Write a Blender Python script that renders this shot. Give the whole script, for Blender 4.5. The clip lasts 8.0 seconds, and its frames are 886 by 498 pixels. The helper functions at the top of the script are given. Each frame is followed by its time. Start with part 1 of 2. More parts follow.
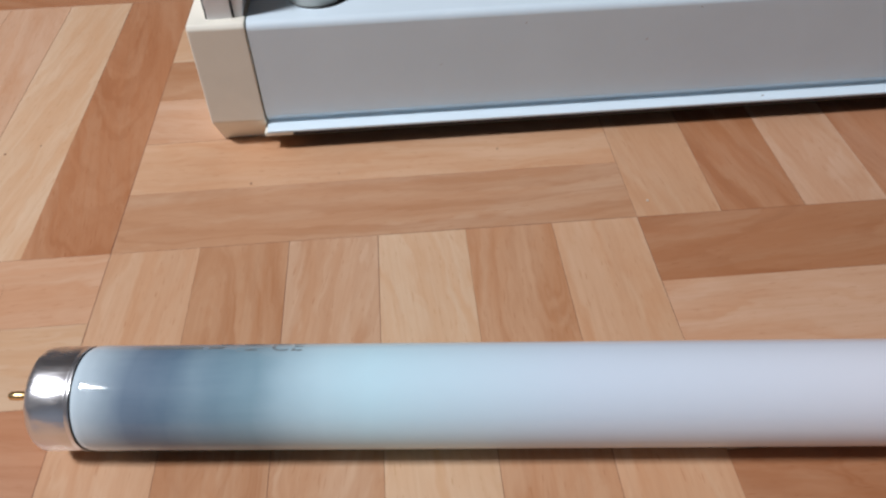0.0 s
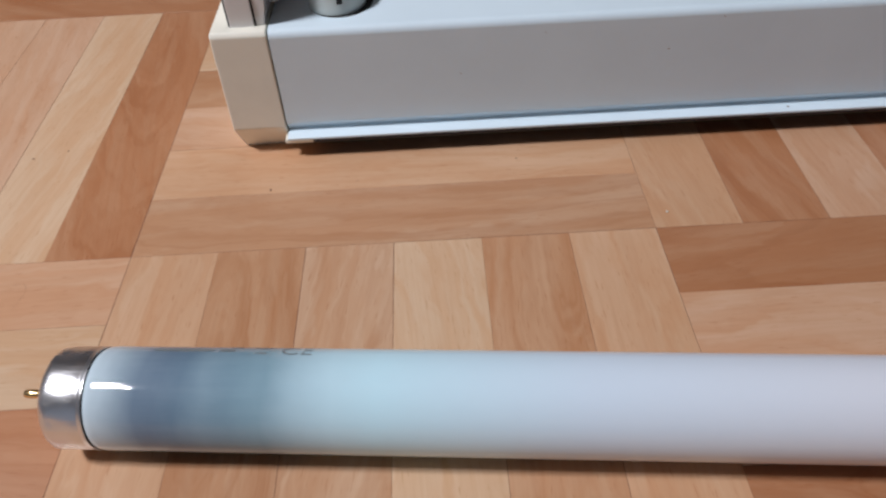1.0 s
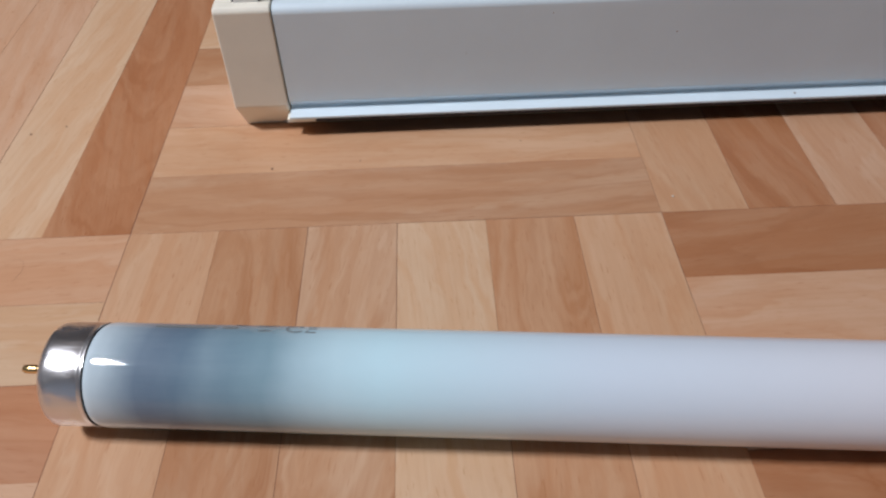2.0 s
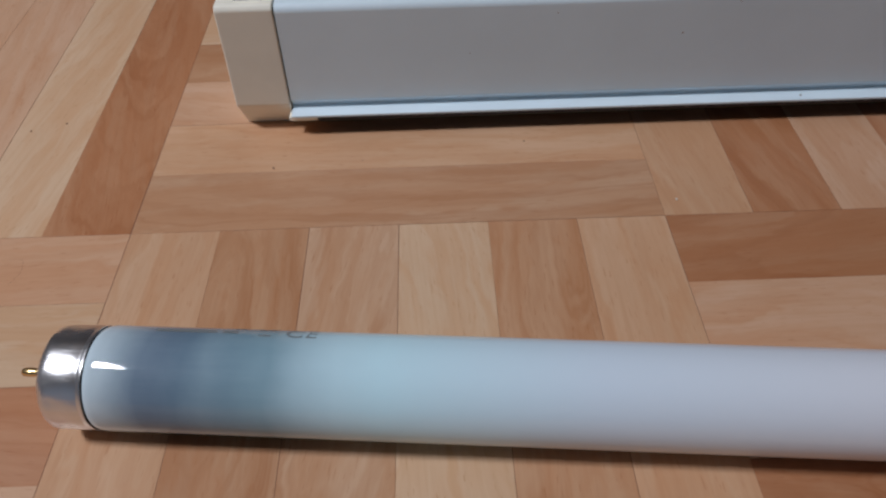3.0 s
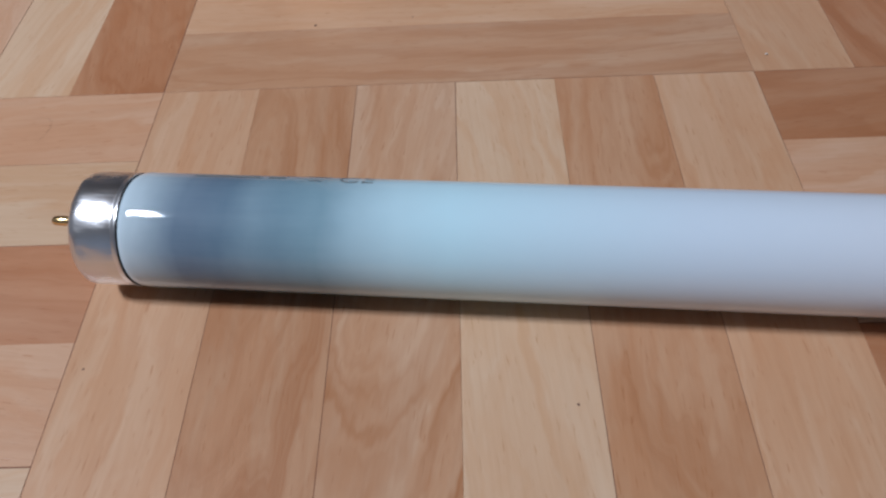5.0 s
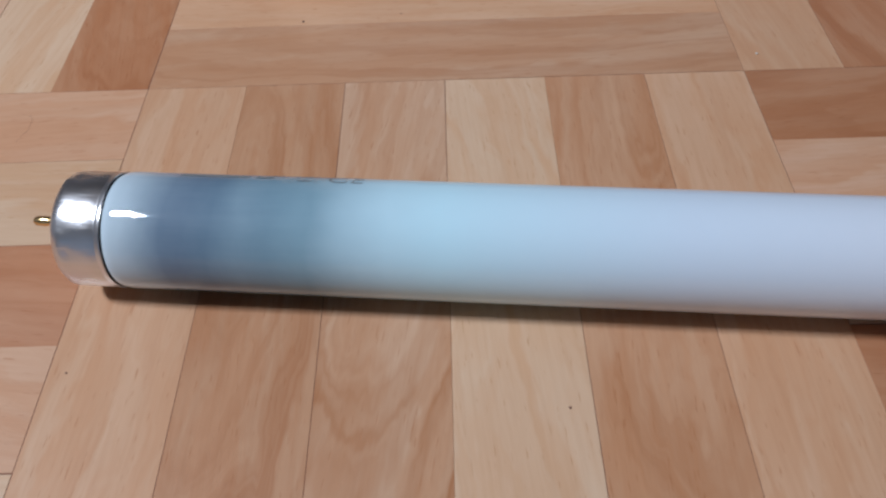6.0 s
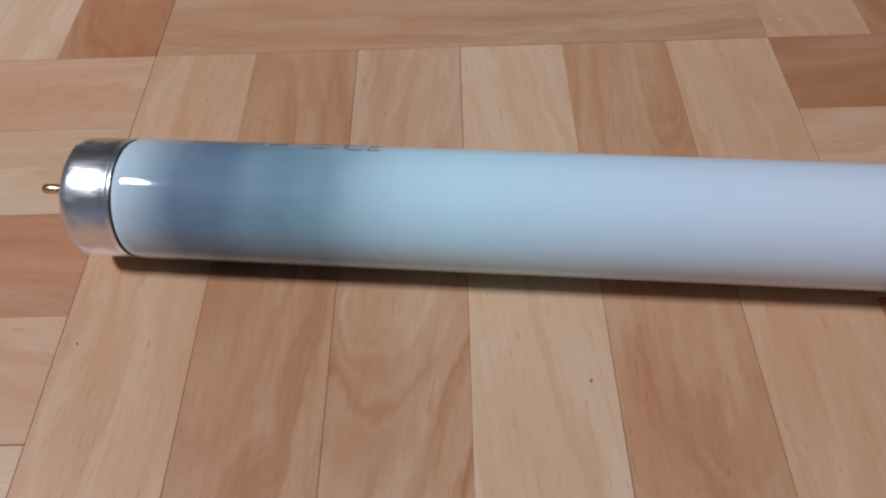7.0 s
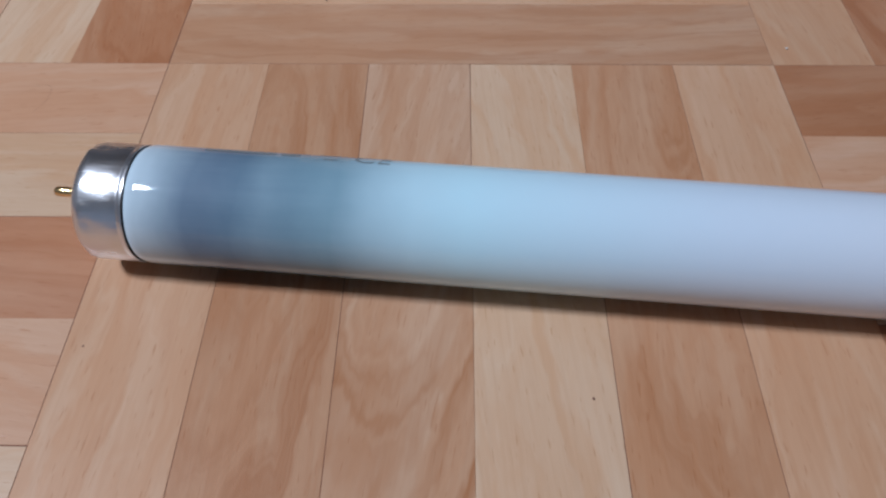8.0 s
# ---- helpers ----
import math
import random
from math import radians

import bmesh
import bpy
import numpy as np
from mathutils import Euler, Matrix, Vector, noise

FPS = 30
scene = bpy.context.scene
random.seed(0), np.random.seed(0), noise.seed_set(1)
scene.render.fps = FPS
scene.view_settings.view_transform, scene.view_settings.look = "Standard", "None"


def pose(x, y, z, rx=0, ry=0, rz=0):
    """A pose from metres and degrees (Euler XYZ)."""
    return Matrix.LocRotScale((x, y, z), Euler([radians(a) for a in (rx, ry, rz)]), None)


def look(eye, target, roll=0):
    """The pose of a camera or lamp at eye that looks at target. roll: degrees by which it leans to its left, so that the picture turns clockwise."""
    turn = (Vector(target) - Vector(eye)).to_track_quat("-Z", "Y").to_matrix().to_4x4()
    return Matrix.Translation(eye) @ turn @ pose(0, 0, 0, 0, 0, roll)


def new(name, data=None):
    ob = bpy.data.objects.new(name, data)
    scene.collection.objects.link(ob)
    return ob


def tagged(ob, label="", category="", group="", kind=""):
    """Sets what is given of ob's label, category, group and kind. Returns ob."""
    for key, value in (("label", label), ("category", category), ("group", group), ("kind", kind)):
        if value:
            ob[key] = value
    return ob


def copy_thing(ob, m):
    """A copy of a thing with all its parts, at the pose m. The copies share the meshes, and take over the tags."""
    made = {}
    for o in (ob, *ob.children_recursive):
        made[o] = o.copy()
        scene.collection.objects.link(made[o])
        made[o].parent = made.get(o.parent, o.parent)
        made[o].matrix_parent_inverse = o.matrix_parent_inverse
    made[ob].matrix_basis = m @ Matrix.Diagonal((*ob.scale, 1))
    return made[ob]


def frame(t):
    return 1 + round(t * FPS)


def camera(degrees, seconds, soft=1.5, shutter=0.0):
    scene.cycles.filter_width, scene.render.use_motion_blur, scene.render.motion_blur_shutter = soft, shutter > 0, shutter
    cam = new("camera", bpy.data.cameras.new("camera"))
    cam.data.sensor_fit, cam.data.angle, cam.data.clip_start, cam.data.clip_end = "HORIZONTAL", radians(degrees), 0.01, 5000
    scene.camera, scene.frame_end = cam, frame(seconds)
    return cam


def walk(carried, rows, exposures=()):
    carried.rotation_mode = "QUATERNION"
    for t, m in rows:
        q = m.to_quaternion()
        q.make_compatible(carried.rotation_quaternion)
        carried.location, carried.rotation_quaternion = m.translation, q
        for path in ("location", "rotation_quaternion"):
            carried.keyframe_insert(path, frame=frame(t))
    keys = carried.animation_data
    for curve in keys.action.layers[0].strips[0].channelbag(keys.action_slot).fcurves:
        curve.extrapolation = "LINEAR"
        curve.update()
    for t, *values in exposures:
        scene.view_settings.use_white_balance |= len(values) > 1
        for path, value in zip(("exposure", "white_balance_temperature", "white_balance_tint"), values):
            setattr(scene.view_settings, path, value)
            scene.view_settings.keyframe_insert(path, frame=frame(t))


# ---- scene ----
cam = camera(61.7, 8.0, soft=2.3, shutter=0.4)
# seconds, eye, target, roll
PATH = [
    (0, (0.09698, -0.17479, 0.17018), (0.10538, -0.03514, 0.02725), -1.64),
    (0.1, (0.09630, -0.17495, 0.17058), (0.10491, -0.03582, 0.02716), -1.27),
    (0.2, (0.09572, -0.17512, 0.17201), (0.10456, -0.03590, 0.02869), -1.04),
    (0.4, (0.09817, -0.17445, 0.17887), (0.10253, -0.02878, 0.04190), -1.86),
    (0.5, (0.09906, -0.17757, 0.17588), (0.10352, -0.03102, 0.03985), -2.02),
    (0.7, (0.10294, -0.17662, 0.17486), (0.10620, -0.03148, 0.03730), -3.01),
    (0.8, (0.09987, -0.17948, 0.17364), (0.10578, -0.03200, 0.03868), -1.72),
    (1, (0.10164, -0.17571, 0.16843), (0.10212, -0.03308, 0.02823), -3.07),
    (1.2, (0.10409, -0.17565, 0.16653), (0.10585, -0.03243, 0.02694), -2.96),
    (1.5, (0.09956, -0.17465, 0.16594), (0.09901, -0.03260, 0.02515), -2.62),
    (1.7, (0.10063, -0.17534, 0.16550), (0.10191, -0.03268, 0.02534), -2.41),
    (2, (0.09800, -0.17574, 0.16511), (0.10030, -0.03520, 0.02283), -1.74),
    (2.2, (0.09766, -0.17670, 0.16378), (0.09910, -0.03643, 0.02123), -2.20),
    (3.3, (0.09810, -0.17133, 0.16723), (0.10056, -0.03280, 0.02300), -0.29),
    (3.4, (0.09397, -0.17465, 0.16686), (0.09827, -0.03252, 0.02622), 1.02),
    (3.5, (0.09008, -0.17513, 0.16467), (0.09242, -0.03341, 0.02357), 0.39),
    (3.6, (0.09010, -0.17549, 0.16003), (0.09187, -0.03601, 0.01671), 0.20),
    (3.7, (0.09136, -0.17404, 0.16183), (0.08972, -0.04152, 0.01205), -1.49),
    (3.8, (0.08740, -0.17563, 0.15453), (0.08717, -0.04289, 0.00493), -1.28),
    (3.9, (0.08575, -0.17532, 0.15143), (0.08092, -0.04444, 0.00028), -2.33),
    (4, (0.08026, -0.17517, 0.14752), (0.07161, -0.04656, -0.00541), -3.01),
    (4.2, (0.08156, -0.17301, 0.13982), (0.06979, -0.05238, -0.01928), -5.01),
    (4.3, (0.08327, -0.17157, 0.14207), (0.07318, -0.05031, -0.01666), -4.77),
    (4.5, (0.08089, -0.17317, 0.14189), (0.07450, -0.04924, -0.01496), -3.51),
    (4.7, (0.08372, -0.17397, 0.13945), (0.07639, -0.04898, -0.01651), -4.09),
    (5.8, (0.09150, -0.17084, 0.13896), (0.08837, -0.04765, -0.01856), -3.05),
    (6, (0.08713, -0.17119, 0.13848), (0.08454, -0.04754, -0.01869), -2.56),
    (6.2, (0.08458, -0.17519, 0.13621), (0.08465, -0.04900, -0.01896), -1.55),
    (6.5, (0.08352, -0.17144, 0.13464), (0.07971, -0.04989, -0.02414), -2.59),
    (6.7, (0.08406, -0.17165, 0.13362), (0.08002, -0.05064, -0.02557), -2.95),
    (7, (0.08430, -0.16997, 0.13464), (0.08029, -0.05130, -0.02630), -2.99),
    (7.2, (0.08393, -0.17103, 0.13373), (0.08028, -0.05121, -0.02636), -2.75),
    (7.5, (0.08448, -0.16995, 0.13560), (0.08060, -0.05065, -0.02488), -2.48),
    (7.7, (0.08287, -0.17114, 0.13540), (0.07935, -0.05135, -0.02473), -1.98),
    (8, (0.08177, -0.17075, 0.13594), (0.07907, -0.04909, -0.02278), -0.63),
]
walk(cam, [(t, look(e, a, r)) for t, e, a, r in PATH],
     exposures=[(0.0, -0.02, 6550, 12), (0.6, -0.02, 6450, 11), (1.0, -0.12, 6550, 13), (2.2, -0.15, 6550, 13), (3.3, -0.63, 6350, 12), (3.6, -0.62, 6400, 13),
                (4.1, -0.31, 6250, 12), (4.7, -0.30, 5980, 10), (6.0, -0.20, 5900, 10), (6.5, -0.30, 5900, 10), (7.0, -0.32, 6050, 11), (7.5, -0.44, 5900, 10), (8.0, -0.27, 5650, 10)])

# ---- light: one square hanging lamp, off to the side of the tube, and an added fill ----
LAMP = (-0.86, -0.21, 1.50)
lamp_data = bpy.data.lights.new("hanging_lamp", "AREA")
lamp_data.shape, lamp_data.size = "SQUARE", 0.27
lamp_data.energy, lamp_data.color = 37.0, (0.93, 0.95, 1.0)
lamp = new("hanging_lamp", lamp_data)
lamp.matrix_world = pose(*LAMP)
glow_data = bpy.data.lights.new("ceiling_fill", "AREA")   # added fill at the lamp, aimed up to brighten the ceiling
glow_data.shape, glow_data.size = "SQUARE", 0.25
glow_data.energy, glow_data.color = 3.0, (0.88, 0.95, 1.0)
glow = new("ceiling_fill", glow_data)
glow.matrix_world = pose(LAMP[0], LAMP[1], LAMP[2] + 0.02, 180)
world = bpy.data.worlds.new("dim_room")
world.use_nodes = True
world.node_tree.nodes["Background"].inputs[0].default_value = (0.6, 0.65, 0.75, 1)
world.node_tree.nodes["Background"].inputs[1].default_value = 0.02
scene.world = world

# ---- plan ----
P = 0.02875            # width of a floor finger
S = 6 * P              # a square of six fingers
R = 0.0130             # radius of the tube
TUBE_X, TUBE_Y, TUBE_YAW = 0.0036, -0.0635, -4.85   # outer face of its cap, on the axis


# ---- node helpers ----
class Nodes:
    def __init__(self, name):
        self.mat = bpy.data.materials.new(name)
        self.mat.use_nodes = True
        self.tree = self.mat.node_tree
        self.bsdf = self.tree.nodes["Principled BSDF"]

    def add(self, kind, **ins):
        n = self.tree.nodes.new(kind)
        for k, v in ins.items():
            self.put(n.inputs[int(k[1:])] if k[0] == "i" and k[1:].isdigit() else n.inputs[k.replace("_", " ")], v)
        return n

    def put(self, socket, v):
        if isinstance(v, bpy.types.NodeSocket):
            self.tree.links.new(v, socket)
        else:
            socket.default_value = v

    def set(self, **ins):
        for k, v in ins.items():
            self.put(self.bsdf.inputs[k.replace("_", " ")], v)

    def math(self, op, a, b=0.0, c=0.0, clamp=False):
        n = self.add("ShaderNodeMath", i0=a, i1=b, i2=c)
        n.operation, n.use_clamp = op, clamp
        return n.outputs[0]

    def mix(self, fac, a, b, blend="MIX"):
        n = self.add("ShaderNodeMix")
        n.data_type, n.blend_type = "RGBA", blend
        for k, v in ((0, fac), (6, a), (7, b)):
            self.put(n.inputs[k], v)
        return n.outputs[2]

    def noise(self, vec, scale, detail=3.0, rough=0.55, distort=0.0):
        n = self.add("ShaderNodeTexNoise", Vector=vec, Scale=scale, Detail=detail, Roughness=rough, Distortion=distort)
        return n.outputs[0]

    def ramp(self, fac, *stops):
        n = self.add("ShaderNodeValToRGB", Fac=fac)
        e = n.color_ramp.elements
        e[0].position, e[0].color = stops[0]
        e[1].position, e[1].color = stops[-1]
        for pos, col in stops[1:-1]:
            e.new(pos).color = col
        return n.outputs[0]

    def scaled(self, vec, sx, sy, sz):
        n = self.add("ShaderNodeVectorMath", i0=vec, i1=(sx, sy, sz))
        n.operation = "MULTIPLY"
        return n.outputs[0]

    def coords(self):
        return self.add("ShaderNodeTexCoord").outputs["Object"]

    def bump(self, height, strength, distance):
        n = self.add("ShaderNodeBump", Strength=strength, Distance=distance, Height=height)
        self.put(self.bsdf.inputs["Normal"], n.outputs[0])


def grey(v):
    return (v, v, v, 1)


def wood(name, single):
    """Beech and oak laminate fingers, the grain along local x; single: each finger an object with its own tint."""
    n = Nodes(name)
    co = n.coords()
    if single:
        info = n.add("ShaderNodeObjectInfo")
        rnd, tint, figure = info.outputs["Random"], info.outputs["Color"], info.outputs["Alpha"]
    else:
        rnd = n.add("ShaderNodeNewGeometry").outputs["Random Per Island"]
        tint = n.ramp(rnd, (0.0, (0.463, 0.227, 0.117, 1)), (0.35, (0.572, 0.325, 0.185, 1)), (0.7, (0.664, 0.424, 0.252, 1)), (1.0, (0.608, 0.36, 0.209, 1)))
        figure = 0.5

    def chance(k):
        return n.math("SUBTRACT", n.math("FRACT", n.math("MULTIPLY", rnd, k)), 0.5)

    here = n.add("ShaderNodeSeparateXYZ", Vector=co)
    # the grain runs a little askew in every finger
    askew = n.math("MULTIPLY", here.outputs[0], n.math("MULTIPLY", chance(17.3), 0.34))
    along, across = here.outputs[0], n.math("ADD", here.outputs[1], askew)
    v = n.add("ShaderNodeCombineXYZ", X=n.math("ADD", along, n.math("MULTIPLY", rnd, 37.0)), Y=n.math("ADD", across, n.math("MULTIPLY", rnd, 91.3)),
              Z=n.math("MULTIPLY", rnd, 13.7)).outputs[0]
    bend = n.noise(n.scaled(v, 16, 50, 1), 1.0, 4.0, 0.6)
    # growth rings: long ellipses whose centre lies beside the finger, or in it where the figure is strong
    if single:
        side = n.math("MULTIPLY", n.math("MULTIPLY", chance(57.31), 0.16), n.math("SUBTRACT", 1.02, figure))
        bold = n.math("GREATER_THAN", figure, 0.99)    # a cathedral figure, open towards the far end
        far = n.math("ADD", n.math("MULTIPLY", n.math("MULTIPLY", chance(31.77), 0.1), n.math("SUBTRACT", 1.0, bold)), n.math("ADD", 0.06, n.math("MULTIPLY", bold, 0.012)))
        ex = n.math("MULTIPLY", n.math("SUBTRACT", along, far), 0.19)
        ey = n.math("SUBTRACT", across, side)
        away = n.math("SQRT", n.math("ADD", n.math("MULTIPLY", ex, ex), n.math("MULTIPLY", ey, ey)))
    else:
        away = across
    spread = n.add("ShaderNodeCombineXYZ", X=n.math("ADD", n.math("MULTIPLY", away, 210.0), n.math("MULTIPLY", bend, 3.4)),
                   Y=n.math("MULTIPLY", along, 5.0), Z=n.math("MULTIPLY", rnd, 60.0)).outputs[0]
    ring = n.ramp(n.noise(spread, 1.0, 3.0, 0.62), (0.42, grey(0)), (0.54, grey(0.55)), (0.60, grey(1)), (0.70, grey(0.35)))
    # broad wandering veins, darker and redder on one side
    drift = n.math("ADD", n.math("MULTIPLY", across, 120.0), n.math("MULTIPLY", bend, 4.2))
    vein = n.add("ShaderNodeCombineXYZ", X=drift, Y=n.math("MULTIPLY", along, 9.0), Z=n.math("MULTIPLY", rnd, 23.0)).outputs[0]
    vein = n.ramp(n.noise(vein, 1.0, 3.0, 0.6), (0.40, grey(0)), (0.58, grey(0.8)), (0.66, grey(1)), (0.78, grey(0.4)))
    fine = n.noise(n.scaled(v, 26, 700, 1), 1.0, 4.0, 0.65)
    pores = n.ramp(n.noise(n.scaled(v, 190, 2000, 1), 1.0, 1.0, 0.5), (0.68, grey(0)), (0.74, grey(1)))
    patch = n.noise(n.scaled(v, 13, 26, 1), 1.0, 3.0)
    dark = n.mix(1.0, tint, (0.74, 0.53, 0.38, 1), "MULTIPLY")
    warm = n.mix(1.0, tint, (0.94, 0.80, 0.69, 1), "MULTIPLY")
    pale = n.mix(1.0, tint, (1.08, 1.13, 1.19, 1), "MULTIPLY")
    col = n.mix(n.ramp(patch, (0.32, grey(0)), (0.66, grey(1))), pale, tint)
    col = n.mix(n.math("MULTIPLY", vein, 0.75), col, warm)
    col = n.mix(n.math("MULTIPLY", n.math("MULTIPLY", ring, n.ramp(patch, (0.36, grey(0.3)), (0.6, grey(1)))), n.math("MULTIPLY", n.math("POWER", figure, 3.0), 1.2), clamp=True), col, dark)
    col = n.mix(n.math("MULTIPLY", n.ramp(fine, (0.45, grey(0)), (0.8, grey(1))), 0.26), col, dark)
    col = n.mix(n.math("MULTIPLY", pores, 0.55), col, dark)
    rough = n.math("ADD", n.math("MULTIPLY", patch, 0.16), 0.30)
    n.set(Base_Color=col, Roughness=rough, Specular_IOR_Level=0.35)
    n.bump(n.math("SUBTRACT", n.math("ADD", fine, n.math("MULTIPLY", n.noise(co, 60.0, 2.0), 1.2)), n.math("MULTIPLY", pores, 0.8)), 0.14, 0.0004)
    return n.mat


def plain(name, color, rough=0.5, metal=0.0, fleck=0.06, scale=90.0, bump=0.06, **more):
    """One paint or plastic with faint mottling, dust and relief."""
    n = Nodes(name)
    co = n.coords()
    a, b = n.noise(co, scale, 4.0), n.noise(co, scale * 14, 2.0)
    lo = tuple(c * (1 - fleck * 2) for c in color) + (1,)
    col = n.mix(n.ramp(a, (0.3, grey(0)), (0.7, grey(1))), lo, (*color, 1))
    n.set(Base_Color=col, Metallic=metal, Roughness=n.math("ADD", n.math("MULTIPLY", a, 0.16), rough - 0.08), **more)
    n.bump(n.math("ADD", n.math("MULTIPLY", a, 0.6), b), bump, 0.0003)
    return n.mat


def tube_glass():
    """Clear glass over white phosphor; grey-blue metal deposit burnt in behind the electrode, along local x from the cap."""
    n = Nodes("phosphor_glass")
    co = n.coords()
    sep = n.add("ShaderNodeSeparateXYZ", Vector=co)
    wob = n.math("MULTIPLY", n.math("SUBTRACT", n.noise(co, 60.0, 3.0), 0.5), 0.006)
    x = n.math("ADD", sep.outputs[0], wob)
    d = n.math("DIVIDE", x, 0.07, clamp=True)
    burnt = n.ramp(d, (0.0, grey(0.10)), (0.06, grey(0.22)), (0.12, grey(0.52)), (0.19, grey(0.77)), (0.33, grey(0.81)), (0.41, grey(0.71)), (0.50, grey(0.74)),
                   (0.62, grey(0.70)), (0.73, grey(0.36)), (0.85, grey(0.10)), (1.0, grey(0.0)))
    cloud = n.noise(n.scaled(co, 90, 60, 60), 1.0, 3.0)
    burnt = n.math("MULTIPLY", burnt, n.math("ADD", n.math("MULTIPLY", cloud, 0.20), 0.90))
    streak = n.noise(n.scaled(co, 30, 300, 300), 1.0, 3.0)
    burnt = n.math("MULTIPLY", burnt, n.math("ADD", n.math("MULTIPLY", streak, 0.14), 0.93), clamp=True)
    tone = n.ramp(n.math("DIVIDE", sep.outputs[0], 0.20, clamp=True), (0.0, (0.64, 0.78, 0.86, 1)), (0.35, (0.58, 0.85, 0.96, 1)), (0.6, (0.69, 0.82, 0.95, 1)), (1.0, (0.80, 0.82, 0.90, 1)))
    tone = n.mix(n.math("MULTIPLY", n.noise(co, 220.0, 3.0), 0.10), tone, (0.6, 0.66, 0.7, 1))
    metal = n.ramp(d, (0.24, (0.040, 0.085, 0.165, 1)), (0.60, (0.080, 0.188, 0.262, 1)))
    col = n.mix(burnt, tone, metal)
    n.set(Base_Color=col, Roughness=n.math("ADD", n.math("MULTIPLY", n.noise(co, 500.0, 2.0), 0.02), 0.03), Specular_IOR_Level=0.5)
    return n.mat


def cap_metal():
    n = Nodes("dented_aluminium")
    co = n.coords()
    a = n.noise(n.scaled(co, 60, 220, 220), 1.0, 3.0)
    b = n.noise(co, 1400.0, 2.0)
    n.set(Base_Color=n.mix(a, (0.70, 0.71, 0.74, 1), (0.86, 0.87, 0.89, 1)), Metallic=1.0,
          Roughness=n.math("ADD", n.math("MULTIPLY", a, 0.14), 0.22))
    n.bump(n.math("ADD", a, n.math("MULTIPLY", b, 0.1)), 0.35, 0.0005)
    return n.mat


M_WOOD = wood("wood_finger", True)
M_WOOD_FAR = wood("wood_floor", False)
M_JOINT = plain("joint_dirt", (0.25, 0.115, 0.065), 0.8)
M_GLASS = tube_glass()
M_CAP = cap_metal()
M_BRASS = plain("brass_pin", (0.80, 0.58, 0.28), 0.25, 1.0)
M_DISC = plain("grey_fibre", (0.18, 0.17, 0.16), 0.7)
M_SEAL = plain("dark_cement", (0.03, 0.03, 0.035), 0.5)
M_INK = plain("grey_ink", (0.19, 0.23, 0.25), 0.5)
M_PAINT = plain("white_enamel", (0.745, 0.89, 0.98), 0.52, fleck=0.02, scale=40.0, bump=0.04)
M_CREAM = plain("cream_plastic", (0.90, 0.88, 0.77), 0.42, fleck=0.03, scale=60.0)
M_HOLDER = plain("off_white_plastic", (0.76, 0.75, 0.74), 0.45, fleck=0.02)
M_STARTER = plain("grey_green_plastic", (0.62, 0.68, 0.66), 0.32, fleck=0.03)
# black in place of the shade inside gaps, slots and holes
M_BLACK = plain("cavity_shade", (0.02, 0.02, 0.02), 0.8)
# for the added plate that keeps the floor under the fitting dark
M_SHADE_PLATE = plain("dark_shade_plate", (0.05, 0.05, 0.055), 0.6, 0.4)
M_WALL = plain("wall_paint", (0.24, 0.26, 0.29), 0.8, scale=3.0)
# made-up blue that bounces cool fill onto the fitting's front
M_WALL_FILL = plain("pale_blue_fill_wall", (0.32, 0.43, 0.56), 0.8, scale=3.0)
M_CEILING = plain("ceiling_paint", (0.48, 0.51, 0.54), 0.8, scale=3.0)
M_DUST = plain("dust_grain", (0.75, 0.70, 0.62), 0.8)
M_GRIT = plain("dark_grit", (0.24, 0.13, 0.09), 0.8)


# ---- mesh helpers ----
def part(name, bm, material, parent=None, label="", smooth=None):
    me = bpy.data.meshes.new(name)
    bmesh.ops.recalc_face_normals(bm, faces=bm.faces)
    bm.to_mesh(me)
    bm.free()
    me.materials.append(material)
    if smooth is not None:
        me.shade_smooth()
        me.set_sharp_from_angle(angle=radians(smooth))
    ob = new(name, me)
    ob.parent = parent
    if label:
        tagged(ob, label)
    return ob


def box(bm, x0, x1, y0, y1, z0, z1, bevel=0.0, segments=2):
    made = bmesh.ops.create_cube(bm, size=1.0, matrix=Matrix.LocRotScale(
        ((x0 + x1) / 2, (y0 + y1) / 2, (z0 + z1) / 2), None, (x1 - x0, y1 - y0, z1 - z0)))
    if bevel:
        edges = list({e for v in made["verts"] for e in v.link_edges})
        bmesh.ops.bevel(bm, geom=edges, offset=bevel, segments=segments, profile=0.5, affect="EDGES")
    return bm


def turned(profile, steps=64, axis="X"):
    """A surface of revolution from (along, radius) pairs; radius 0 closes it."""
    bm = bmesh.new()
    rings = []
    for a, r in profile:
        ring = []
        for k in range(1 if r == 0 else steps):
            w = 2 * math.pi * k / steps
            c, s = r * math.cos(w), r * math.sin(w)
            ring.append(bm.verts.new((a, c, s) if axis == "X" else (c, s, a)))
        rings.append(ring)
    for p, q in zip(rings, rings[1:]):
        for k in range(steps):
            j = (k + 1) % steps
            if len(p) == 1 and len(q) > 1:
                bm.faces.new((p[0], q[k], q[j]))
            elif len(q) == 1 and len(p) > 1:
                bm.faces.new((p[k], q[0], p[j]))
            elif len(p) > 1:
                bm.faces.new((p[k], q[k], q[j], p[j]))
    return bm


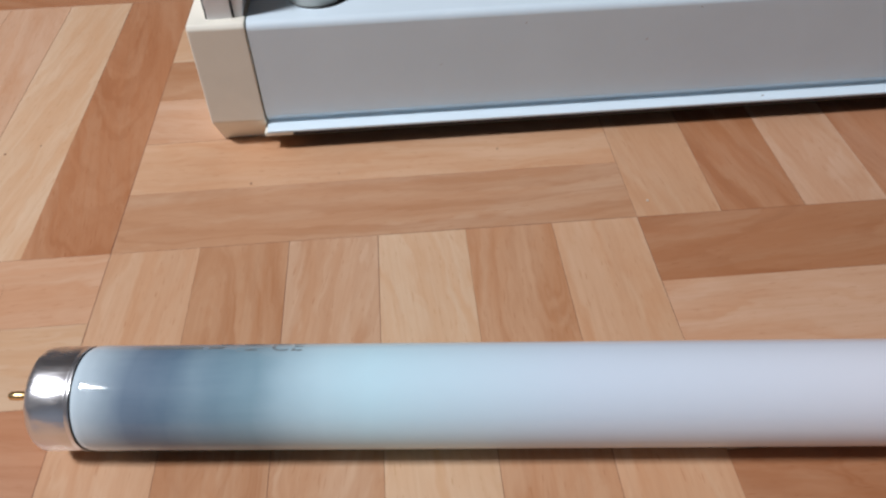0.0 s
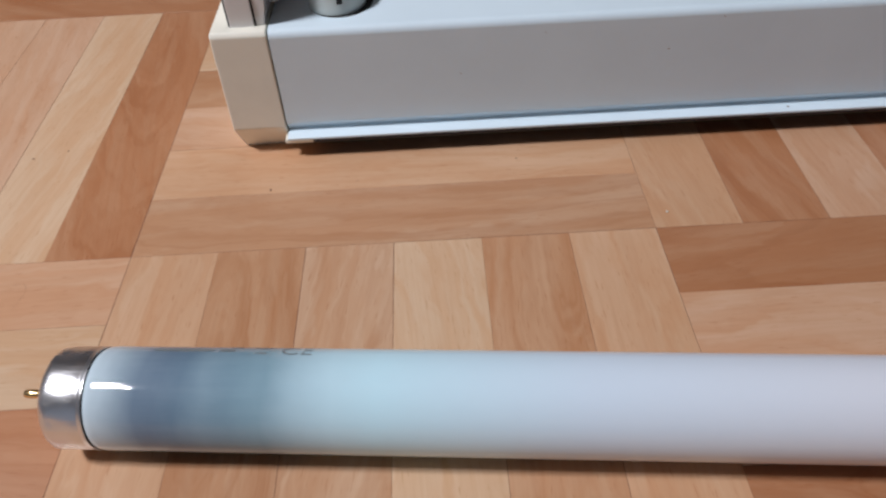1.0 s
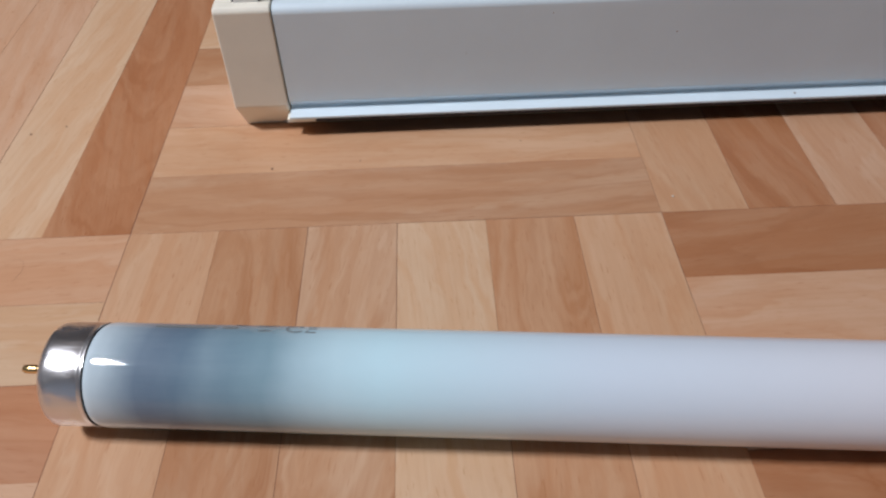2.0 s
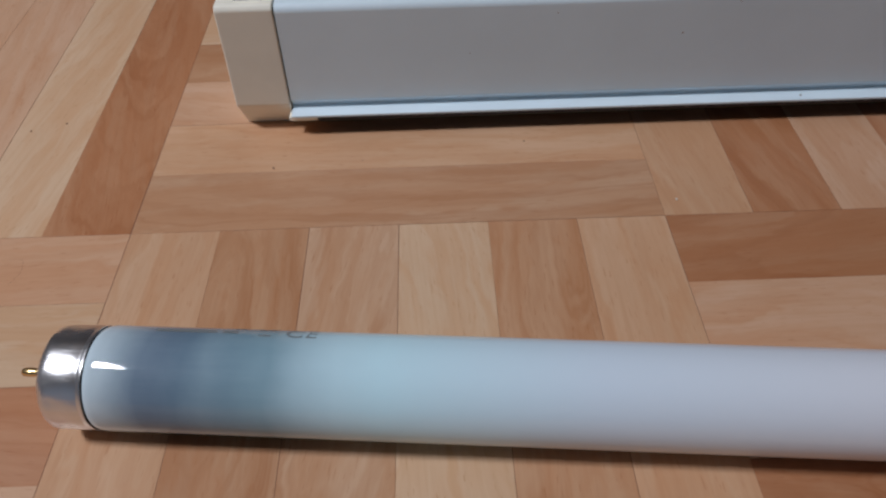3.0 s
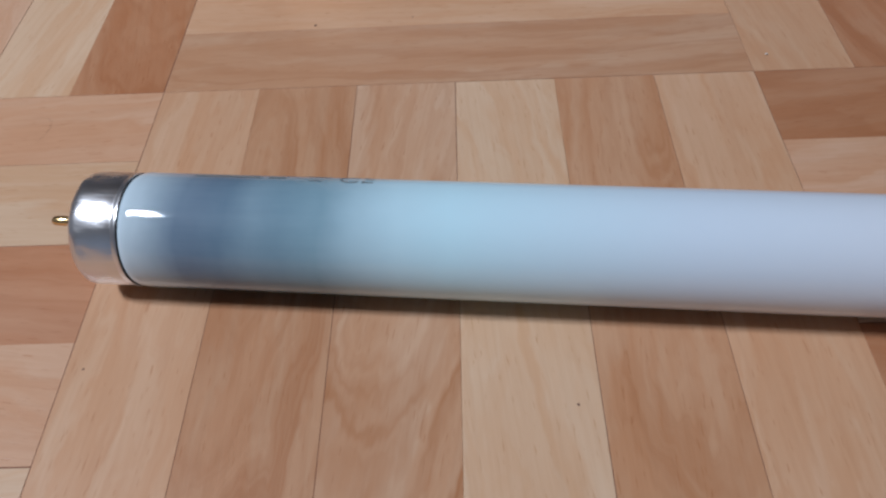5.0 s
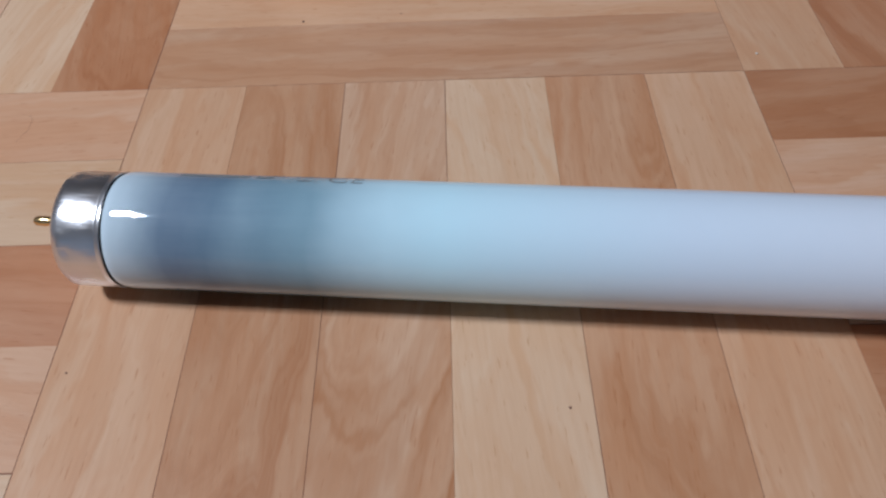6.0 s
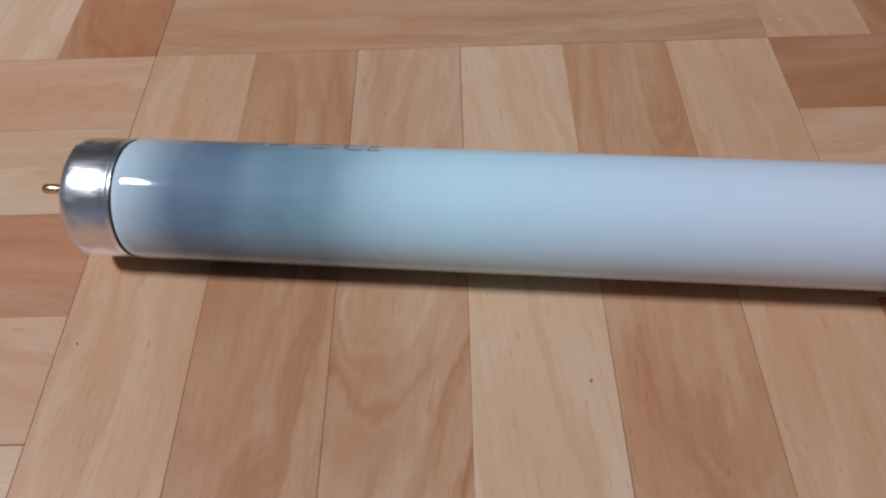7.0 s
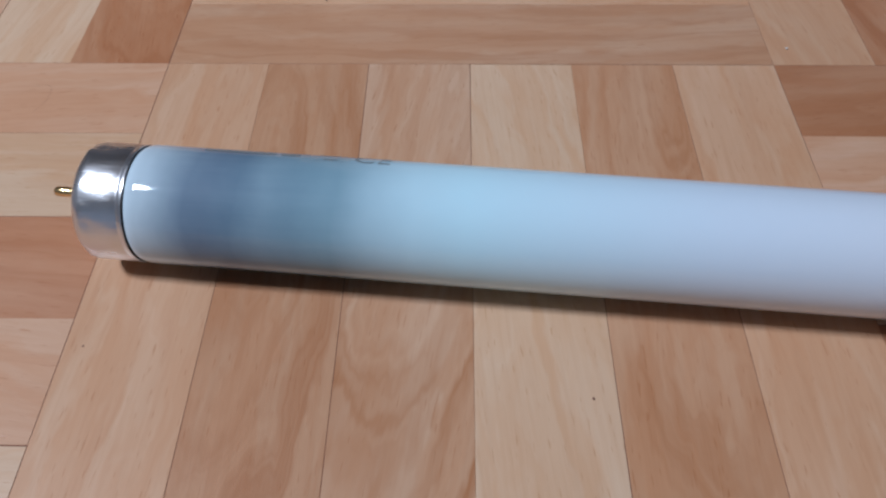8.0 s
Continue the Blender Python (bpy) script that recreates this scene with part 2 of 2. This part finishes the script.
def extruded(outline, x0, x1, bevel=0.0):
    """A solid with a (y, z) outline, from x0 to x1."""
    bm = bmesh.new()
    a = [bm.verts.new((x0, y, z)) for y, z in outline]
    b = [bm.verts.new((x1, y, z)) for y, z in outline]
    n = len(outline)
    bm.faces.new(a)
    bm.faces.new(b[::-1])
    for k in range(n):
        bm.faces.new((a[k], b[k], b[(k + 1) % n], a[(k + 1) % n]))
    if bevel:
        bmesh.ops.bevel(bm, geom=list(bm.edges), offset=bevel, segments=2, profile=0.5, affect="EDGES")
    return bm


# ---- room shell ----
X0, X1, Y0, Y1, H = -2.4, 2.4, -1.9, 2.1, 2.46


def shell(name, label, dims, material=M_WALL):
    ob = part(name, box(bmesh.new(), *dims), material)
    tagged(ob, label, "wall" if "wall" in name else name, kind="structure")
    return ob


shell("wall_north", "plain painted wall", (X0, X1, Y1, Y1 + 0.1, -0.02, H))
# unseen wall, coloured as a cool reflector for the fitting
shell("wall_south", "plain painted wall", (X0, X1, Y0 - 0.1, Y0, -0.02, H), M_WALL_FILL)
shell("wall_west", "plain painted wall", (X0 - 0.1, X0, Y0 - 0.1, Y1 + 0.1, -0.02, H))
shell("wall_east", "plain painted wall", (X1, X1 + 0.1, Y0 - 0.1, Y1 + 0.1, -0.02, H))
shell("ceiling", "plain painted ceiling", (X0 - 0.1, X1 + 0.1, Y0 - 0.1, Y1 + 0.1, H, H + 0.1), M_CEILING)
floor = shell("floor", "basket-weave parquet floor of pale and reddish wood fingers", (X0 - 0.1, X1 + 0.1, Y0 - 0.1, Y1 + 0.1, -0.06, -0.00008), M_JOINT)

# ---- fluorescent tube ----
GLASS = 0.590
tube = tagged(new("fluorescent_tube"), "used white fluorescent tube with a blackened end lying on parquet", "fluorescent tube")
tube.matrix_world = pose(TUBE_X, TUBE_Y, R, 0, 0, TUBE_YAW)
CAP = 0.0116
shoulder = [(CAP + 0.0001, R * 0.955), (CAP + 0.0004, R * 0.972), (CAP + 0.0010, R * 0.988), (CAP + 0.0018, R * 0.997), (CAP + 0.0026, R), (CAP + 0.0029, R), (CAP + 0.005, R)]
length = GLASS
prof = shoulder + [(length * k / 8, R) for k in range(1, 8)] + [(length - a, r) for a, r in reversed(shoulder)]
glass = part("glass_tube", turned([(a - CAP, r) for a, r in prof], 96), M_GLASS, tube, "white phosphor glass with grey-blue blackened end", smooth=40)
glass.location = (CAP, 0, 0)


def end_cap(flip):
    m = pose(length, 0, 0, 0, 0, 180) if flip else Matrix()
    bm = turned([(0.0007, 0.0), (0.0007, 0.0086), (0.0000, 0.0092), (0.0001, 0.0108), (0.0004, 0.0118), (0.0011, 0.0125), (0.0024, 0.01278),
                 (0.0034, 0.01279), (0.0044, 0.01280), (0.0056, 0.01280), (0.0072, 0.01281), (0.0094, 0.01282), (0.0100, 0.01264), (0.0104, 0.01264), (0.0108, 0.01287), (0.0114, 0.01287), (0.0115, 0.0121)], 72)
    for v in bm.verts:                         # crimped and slightly dented
        k = 1 + 0.012 * noise.noise(v.co * 330) * (1.6 if v.co.x < 0.003 else 0.7)
        for turn in (-62, 20, 118, 200):       # punched dimples that hold the cap on its cement
            gap = math.hypot(v.co.x - 0.0035, 0.0128 * math.remainder(math.atan2(v.co.y, v.co.z) - radians(turn), 2 * math.pi))
            k -= 0.03 * math.exp(-(gap / 0.0011) ** 2)
        v.co.y, v.co.z = v.co.y * k, v.co.z * k
    cap = part("end_cap", bm, M_CAP, tube, "dented bright aluminium end cap", smooth=35)
    cap.matrix_local = m
    ring = part("seal_ring", turned([(0.0113, 0.0118), (0.0113, 0.01268), (0.01165, 0.01268), (0.01165, 0.0118)], 72), M_SEAL, cap, smooth=30)
    disc = part("insulating_disc", turned([(0.0004, 0.0), (0.0004, 0.0084), (0.0009, 0.0087)], 48), M_DISC, cap)
    for side in (1, -1):
        w = radians(28)
        bm = turned([(-0.0070, 0.0), (-0.0069, 0.0007), (-0.0064, 0.00105), (-0.0044, 0.00115), (-0.0040, 0.00107), (-0.0034, 0.00107),
                     (-0.0030, 0.00115), (0.0006, 0.00118), (0.0008, 0.0)], 20)
        pin = part("contact_pin", bm, M_BRASS, cap, "brass contact pin", smooth=40)
        pin.location = (0.0006, -0.00635 * math.sin(w) * side, 0.00635 * math.cos(w) * side)


end_cap(False)
end_cap(True)


def print_on_glass(name, flat, x, rise, turn, parent, label=""):
    """Lays a flat bmesh (x along the tube, y round it) on the glass, printed at the angle turn behind the top."""
    for v in flat.verts:
        w = radians(turn) + (v.co.y + rise) / R
        r = R + 0.00004 + v.co.z
        v.co = (x + v.co.x, r * math.sin(w) * 1.0, r * math.cos(w))
    return part(name, flat, M_INK, parent, label)


def strip(x0, x1, y0, y1, cuts=1):
    bm = bmesh.new()
    for k in range(cuts):
        a, b = y0 + (y1 - y0) * k / cuts, y0 + (y1 - y0) * (k + 1) / cuts
        bm.faces.new([bm.verts.new(c) for c in ((x0, a, 0), (x1, a, 0), (x1, b, 0), (x0, b, 0))])
    return bm


def letters(text, size):
    curve = bpy.data.curves.new("letters", "FONT")
    curve.body, curve.size = text, size
    ob = bpy.data.objects.new("letters", curve)
    me = ob.to_mesh()
    bm = bmesh.new()
    bm.from_mesh(me)
    ob.to_mesh_clear()
    bpy.data.objects.remove(ob)
    bpy.data.curves.remove(curve)
    return bm


BEHIND = 32.0
ce = letters("CE", 0.0068)
print_on_glass("certification_mark", ce, CAP + 0.0452, -0.002, BEHIND, glass, "printed grey letters CE").location = (-CAP, 0, 0)
for x0, x1, y0, y1 in ((0.0135, 0.0285, -0.0008, 0.0008), (0.0300, 0.0338, -0.0008, 0.0008), (0.0322, 0.0352, 0.0026, 0.0034)):
    print_on_glass("printed_bar", strip(x0, x1, y0, y1), CAP, 0, BEHIND, glass).location = (-CAP, 0, 0)
for bars in (((0.0385, 0.0425, 0.0020, 0.0026), (0.0390, 0.0395, -0.0014, 0.0020), (0.0416, 0.0421, -0.0014, 0.0020), (0.0392, 0.0420, -0.0018, -0.0012),
              (0.0380, 0.0432, 0.0030, 0.0034), (0.0402, 0.0410, -0.0012, 0.0018)),):
    sign = bmesh.new()
    for x0, x1, y0, y1 in bars:
        sign.faces.new([sign.verts.new(c) for c in ((x0, y0, 0), (x1, y0, 0), (x1, y1, 0), (x0, y1, 0))])
    for d in (1, -1):
        sign.faces.new([sign.verts.new((0.0405 + d * a, b, 0.00001)) for a, b in ((-0.0030, -0.0024), (-0.0025, -0.0024), (0.0030, 0.0026), (0.0025, 0.0026))])
    print_on_glass("bin_symbol", sign, CAP, 0, BEHIND, glass, "printed crossed-out bin symbol").location = (-CAP, 0, 0)

# ---- batten light fitting ----
FX0, FX1 = 0.0296, 0.656        # ends of its end covers
FYF, FYB = 0.0522, 0.0880       # front and back of the channel
FZ = 0.0495
fitting = tagged(new("batten_light_fitting"), "white steel batten light fitting without tube lying on parquet", "light fitting")
fitting.location = (FX0, (FYF + FYB) / 2, 0)
bx, by = FX0, (FYF + FYB) / 2
D = (FYB - FYF) / 2


def channel(x0, x1):
    """A folded steel channel: top, two sides, an inward fold and an out-turned flange on each side."""
    half = [(0.0, FZ), (D - 0.0030, FZ), (D - 0.0022, FZ), (D - 0.0008, FZ - 0.0006), (D, FZ - 0.0020), (D, FZ - 0.0028), (D, 0.0138), (D, 0.0132), (D - 0.0003, 0.0126), (D - 0.0018, 0.0110), (D - 0.0020, 0.0100),
            (D - 0.0016, 0.0097), (D + 0.0041, 0.0091)]
    th = 0.0007
    inner = [(0.0, FZ - th), (D - 0.0030, FZ - th), (D - 0.0024, FZ - th), (D - 0.0013, FZ - 0.0012), (D - th, FZ - 0.0022), (D - th, FZ - 0.0028), (D - th, 0.0138), (D - 0.0008, 0.0130), (D - 0.0011, 0.0123), (D - 0.0025, 0.0108),
             (D - 0.0027, 0.0098), (D - 0.0020, 0.0090), (D + 0.0041, 0.0084)]
    outer = [(-y, z) for y, z in reversed(half[1:])] + half
    back = [(-y, z) for y, z in reversed(inner[1:])] + inner
    bm = bmesh.new()
    lines = []
    for prof in (outer, back):
        lines.append([[bm.verts.new((x, y, z)) for y, z in prof] for x in (x0, x1)])
    for (a, b) in lines:
        for k in range(len(a) - 1):
            bm.faces.new((a[k], b[k], b[k + 1], a[k + 1]))
    (oa, ob_), (ia, ib) = lines
    for o, i in ((oa, ia), (ob_, ib)):
        for k in range(len(o) - 1):
            bm.faces.new((o[k], o[k + 1], i[k + 1], i[k]))
    for k in (0, -1):
        bm.faces.new((oa[k], ia[k], ib[k], ob_[k]))
    return bm


body = part("channel_body", channel(0.0183, FX1 - FX0 - 0.0183), M_PAINT, fitting, "white enamelled steel channel", smooth=38)


# unseen dark plate, added to stop bounce and deepen the shadow below
part("base_plate", box(bmesh.new(), 0.0275, FX1 - FX0 - 0.0275, -D - 0.0036, D + 0.0036, 0.0066, 0.0079), M_SHADE_PLATE, fitting, "dark plate added under the channel to deepen its shadow")


def end_cover(flip):
    m = pose(FX1 - FX0, 0, 0, 0, 0, 180) if flip else Matrix()
    outline = [(-D - 0.0002, 0.0116), (-D - 0.0002, FZ - 0.0012), (-D + 0.0010, FZ + 0.0002), (D - 0.0010, FZ + 0.0002), (D + 0.0002, FZ - 0.0012), (D + 0.0002, 0.0116),
               (D - 0.0062, 0.0), (-D + 0.0062, 0.0)]
    bm = extruded(outline, -0.0016, 0.0178, 0.0005)
    for v in bm.verts:                         # the outer face leans in a little towards the top
        if v.co.x < 0.004:
            v.co.x += 0.0004 * v.co.z / FZ if v.co.z > 0.006 else 0.0013 * (1 - v.co.z / 0.0116)
    cover = part("end_cover", bm, M_CREAM, fitting, "yellowed cream plastic end cover")
    cover.matrix_local = m
    for side in (-1, 1):
        part("cover_tongue", box(bmesh.new(), 0.0170, 0.0272, side * (D - 0.0004) - 0.0034, side * (D - 0.0004) + 0.0034, 0.0062, 0.0079, 0.0003), M_CREAM, cover)
    # lampholder standing on the cover
    y0, y1 = -D + 0.0048, D - 0.0048
    prof = [(0.0050, FZ), (0.0052, 0.060), (0.0065, 0.091), (0.0152, 0.091), (0.0168, 0.0885), (0.0186, 0.0845), (0.0186, 0.0680), (0.0192, 0.0620), (0.0176, 0.0560), (0.0172, FZ)]
    bm = bmesh.new()
    a = [bm.verts.new((x, y0, z)) for x, z in prof]
    b = [bm.verts.new((x, y1, z)) for x, z in prof]
    bm.faces.new(a)
    bm.faces.new(b[::-1])
    for k in range(len(prof)):
        j = (k + 1) % len(prof)
        bm.faces.new((a[k], b[k], b[j], a[j]))
    bmesh.ops.bevel(bm, geom=list(bm.edges), offset=0.0006, segments=2, profile=0.5, affect="EDGES")
    holder = part("lampholder", bm, M_HOLDER, fitting, "off-white plastic push-in lampholder")
    holder.matrix_local = m
    part("clip_plate", box(bmesh.new(), 0.0055, 0.0138, y0 - 0.0008, y0 + 0.002, FZ - 0.0006, 0.0602, 0.0003), M_HOLDER, holder, "pale clip plate at its foot")
    foot = box(bmesh.new(), 0.0168, 0.0208, y0 + 0.0110, y1, FZ + 0.0028, FZ + 0.0042, 0.0004)
    part("holder_foot", foot, M_HOLDER, holder)
    for gap in (0.0138, 0.0049):
        part("clip_gap", box(bmesh.new(), gap, gap + 0.0006, y0 - 0.0003, y0 + 0.001, FZ, 0.0600), M_BLACK, holder)
    part("pin_slot", box(bmesh.new(), 0.0186, 0.0194, -0.0016, 0.0016, 0.0720, 0.0900), M_BLACK, holder)


end_cover(False)
end_cover(True)

# starter in its hole, whose shade is a flat black disc
SX, SY = 0.0704 - bx, 0.0708 - by
hole = part("starter_hole", turned([(FZ + 0.00015, 0.0), (FZ + 0.00015, 0.0110), (FZ - 0.0001, 0.0112)], 48, "Z"), M_BLACK, fitting)
hole.location = (SX + 0.0012, SY, 0)
bm = turned([(FZ - 0.006, 0.0), (FZ - 0.006, 0.0101), (FZ + 0.0066, 0.0099), (FZ + 0.0072, 0.0094), (FZ + 0.0072, 0.0)], 56, "Z")
starter = part("starter", bm, M_STARTER, fitting, "grey-green plastic glow starter", smooth=35)
starter.location = (SX, SY, 0)


def half_disc(sign, r, z0, z1, slot):
    """One of the two raised halves beside the slot in the starter's top."""
    w0 = math.asin(slot / r)
    ring = [(sign * r * math.cos(w), r * math.sin(w)) for w in np.linspace(-math.pi / 2 + w0, math.pi / 2 - w0, 18)]
    bm = bmesh.new()
    lo, hi = [bm.verts.new((x, y, z0)) for x, y in ring], [bm.verts.new((x, y, z1)) for x, y in ring]
    bm.faces.new(hi)
    bm.faces.new(lo)
    for k in range(len(ring)):
        q = (k + 1) % len(ring)
        bm.faces.new((lo[k], lo[q], hi[q], hi[k]))
    bmesh.ops.recalc_face_normals(bm, faces=bm.faces)
    bmesh.ops.bevel(bm, geom=[e for e in bm.edges if all(v.co.z > z1 - 1e-6 for v in e.verts)], offset=0.0004, segments=2, profile=0.5, affect="EDGES")
    return bm


for sign, top in ((1, 0.0090), (-1, 0.0080)):
    grip = part("finger_grip", half_disc(sign, 0.0096, FZ + 0.0064, FZ + top, 0.0009), M_STARTER, starter, smooth=35)
    grip.rotation_euler = (0, 0, radians(10))
notch = part("edge_notch", box(bmesh.new(), -0.0010, 0.0010, -0.01005, -0.0088, FZ + 0.0040, FZ + 0.0074, 0.0002), M_BLACK, starter)
notch.rotation_euler = (0, 0, radians(10))

# small chips in its paint
for x, y, z, size in ((0.184, FYF, 0.0352, 0.0003), (0.141, FYF, 0.0440, 0.0002), (0.201, FYF, 0.0462, 0.0002), (0.232, FYF - 0.0018, 0.0095, 0.0004), (0.112, FYF, 0.0300, 0.0002)):
    bm = bmesh.new()
    bmesh.ops.create_icosphere(bm, subdivisions=1, radius=size, matrix=Matrix.Diagonal((1.2, 0.3, 0.8, 1)))
    part("paint_chip", bm, M_GRIT, fitting).location = (x - bx, y - by, z)

# ---- grit and a fibre on the floor ----
first = {}
for x, y, size, mat in ((0.042, 0.0305, 0.0005, M_GRIT), (-0.008, -0.045, 0.0006, M_GRIT), (-0.040, 0.061, 0.0004, M_GRIT), (0.131, 0.041, 0.0004, M_GRIT), (-0.052, 0.057, 0.0005, M_GRIT),
                        (0.004, -0.093, 0.0003, M_GRIT), (0.008, -0.057, 0.0004, M_GRIT), (0.110, -0.104, 0.0004, M_GRIT), (0.178, 0.0074, 0.0006, M_DUST), (0.073, 0.033, 0.0003, M_GRIT)):
    if mat not in first:
        bm = bmesh.new()
        bmesh.ops.create_icosphere(bm, subdivisions=1, radius=0.001, matrix=Matrix.Diagonal((1.0, 0.7, 0.5, 1)))
        for k, v in enumerate(bm.verts):
            v.co *= 0.8 + 0.4 * ((k * 7) % 5) / 5
        grain = part("grit", bm, mat)
        tagged(grain, "pale crumb of dust lying on parquet" if mat is M_DUST else "tiny dark crumb of grit lying on parquet", "crumb", "crumbs on the floor")
        first[mat] = grain
        grain.scale = (size * 1000,) * 3
        grain.location = (x, y, size * 0.35)
    else:
        other = copy_thing(first[mat], pose(x, y, size * 0.35, 0, 0, 4000 * x))
        other.scale = (size * 1000,) * 3
curve = [(-0.034 + 0.0042 * math.sin(w), -0.014 + 0.0042 * math.cos(w) * (1 + 0.3 * w), 0.00012) for w in np.linspace(-0.3, 2.6, 24)]
bm = bmesh.new()
rows = [[bm.verts.new((x + 0.00002 * math.cos(a), y + 0.00002 * math.cos(a + 1), z + 0.00002 * math.sin(a))) for a in (0, 2.1, 4.2)] for x, y, z in curve]
for p, q in zip(rows, rows[1:]):
    for k in range(3):
        bm.faces.new((p[k], p[(k + 1) % 3], q[(k + 1) % 3], q[k]))
tagged(part("fibre", bm, M_GRIT), "thin curled dark hair-like fibre lying on parquet", "fibre")

# ---- wooden fingers of the floor ----
GAP = 0.00013


def finger_mesh():
    l, w, c = (S - GAP) / 2, (P - GAP) / 2, 0.00005
    v = [(sx * (l - k), sy * (w - k), z) for z, k in ((-0.0045, 0), (-c, 0), (0, c)) for sx, sy in ((-1, -1), (1, -1), (1, 1), (-1, 1))]
    f = [(8, 9, 10, 11)] + [(o + k, o + (k + 1) % 4, o + 4 + (k + 1) % 4, o + 4 + k) for o in (0, 4) for k in range(4)]
    return v, f


FV, FF = finger_mesh()
finger = bpy.data.meshes.new("floor_finger")
finger.from_pydata(FV, [], FF)
finger.materials.append(M_WOOD)

TONES = {  # base tint and how strong its figure is
    "p": (0.640, 0.442, 0.288, 0.4), "m": (0.532, 0.306, 0.176, 0.84), "o": (0.570, 0.346, 0.212, 0.75), "d": (0.455, 0.224, 0.116, 0.8),
    "r": (0.505, 0.263, 0.150, 0.78), "k": (0.588, 0.368, 0.230, 1), "q": (0.612, 0.380, 0.244, 0.55), "y": (0.622, 0.386, 0.236, 0.5)}
# tones from the low end to the high end of x (upright squares) or of y (lying squares)
SQUARES = {(0, -1): "ymkpmy", (0, 0): "oyqmpr", (-1, 0): "mrqqpd", (-1, -1): "qpqrpq", (1, -1): "mpdpqd", (1, 0): "ydqrpm",
           (-1, 1): "dpmrqm", (0, 1): "pqrdpm", (1, 1): "qmdpqr", (2, 0): "mpqdmp", (2, -1): "qrpmqd", (2, 1): "pmqrpd"}
rng = random.Random(7)
NEAR_X, NEAR_Y = range(-2, 5), range(-2, 4)


def fingers_of(i, j):
    """Centre and turn of the six fingers of a square."""
    up = (i + j) % 2 != 0
    for k in range(6):
        a = (k + 0.5) * P
        yield (i * S + a, j * S + S / 2, 90) if up else (i * S + S / 2, j * S + a, 0)


for i in NEAR_X:
    for j in NEAR_Y:
        tones = SQUARES.get((i, j)) or "".join(rng.choice("pmqdrq") for _ in range(6))
        for (x, y, turn), key in zip(fingers_of(i, j), tones):
            ob = new("floor_finger", finger)
            r, g, b, figure = TONES[key]
            shade = rng.uniform(0.95, 1.05)
            ob.color = (r * shade, g * shade, b * shade, figure)
            ob.matrix_world = pose(x + rng.uniform(-1, 1) * 5e-5, y + rng.uniform(-1, 1) * 5e-5, rng.uniform(-1, 0.0) * 2e-5, 0, 0, turn + rng.uniform(-0.08, 0.08))
            ob.parent = floor

for up, name in ((False, "parquet_lengthwise"), (True, "parquet_crosswise")):
    verts, faces = [], []
    for i in range(-14, 14):
        for j in range(-11, 13):
            if (i in NEAR_X and j in NEAR_Y) or ((i + j) % 2 != 0) != up:
                continue
            for x, y, turn in fingers_of(i, j):
                cx, cy = (y, -x) if up else (x, y)
                n0 = len(verts)
                verts += [(cx + a, cy + b, c) for a, b, c in FV]
                faces += [tuple(n0 + k for k in f) for f in FF]
    me = bpy.data.meshes.new(name)
    me.from_pydata(verts, [], faces)
    me.materials.append(M_WOOD_FAR)
    ob = new(name, me)
    ob.matrix_world = pose(0, 0, 0, 0, 0, 90 if up else 0)
    ob.parent = floor
    tagged(ob, kind="stuff")
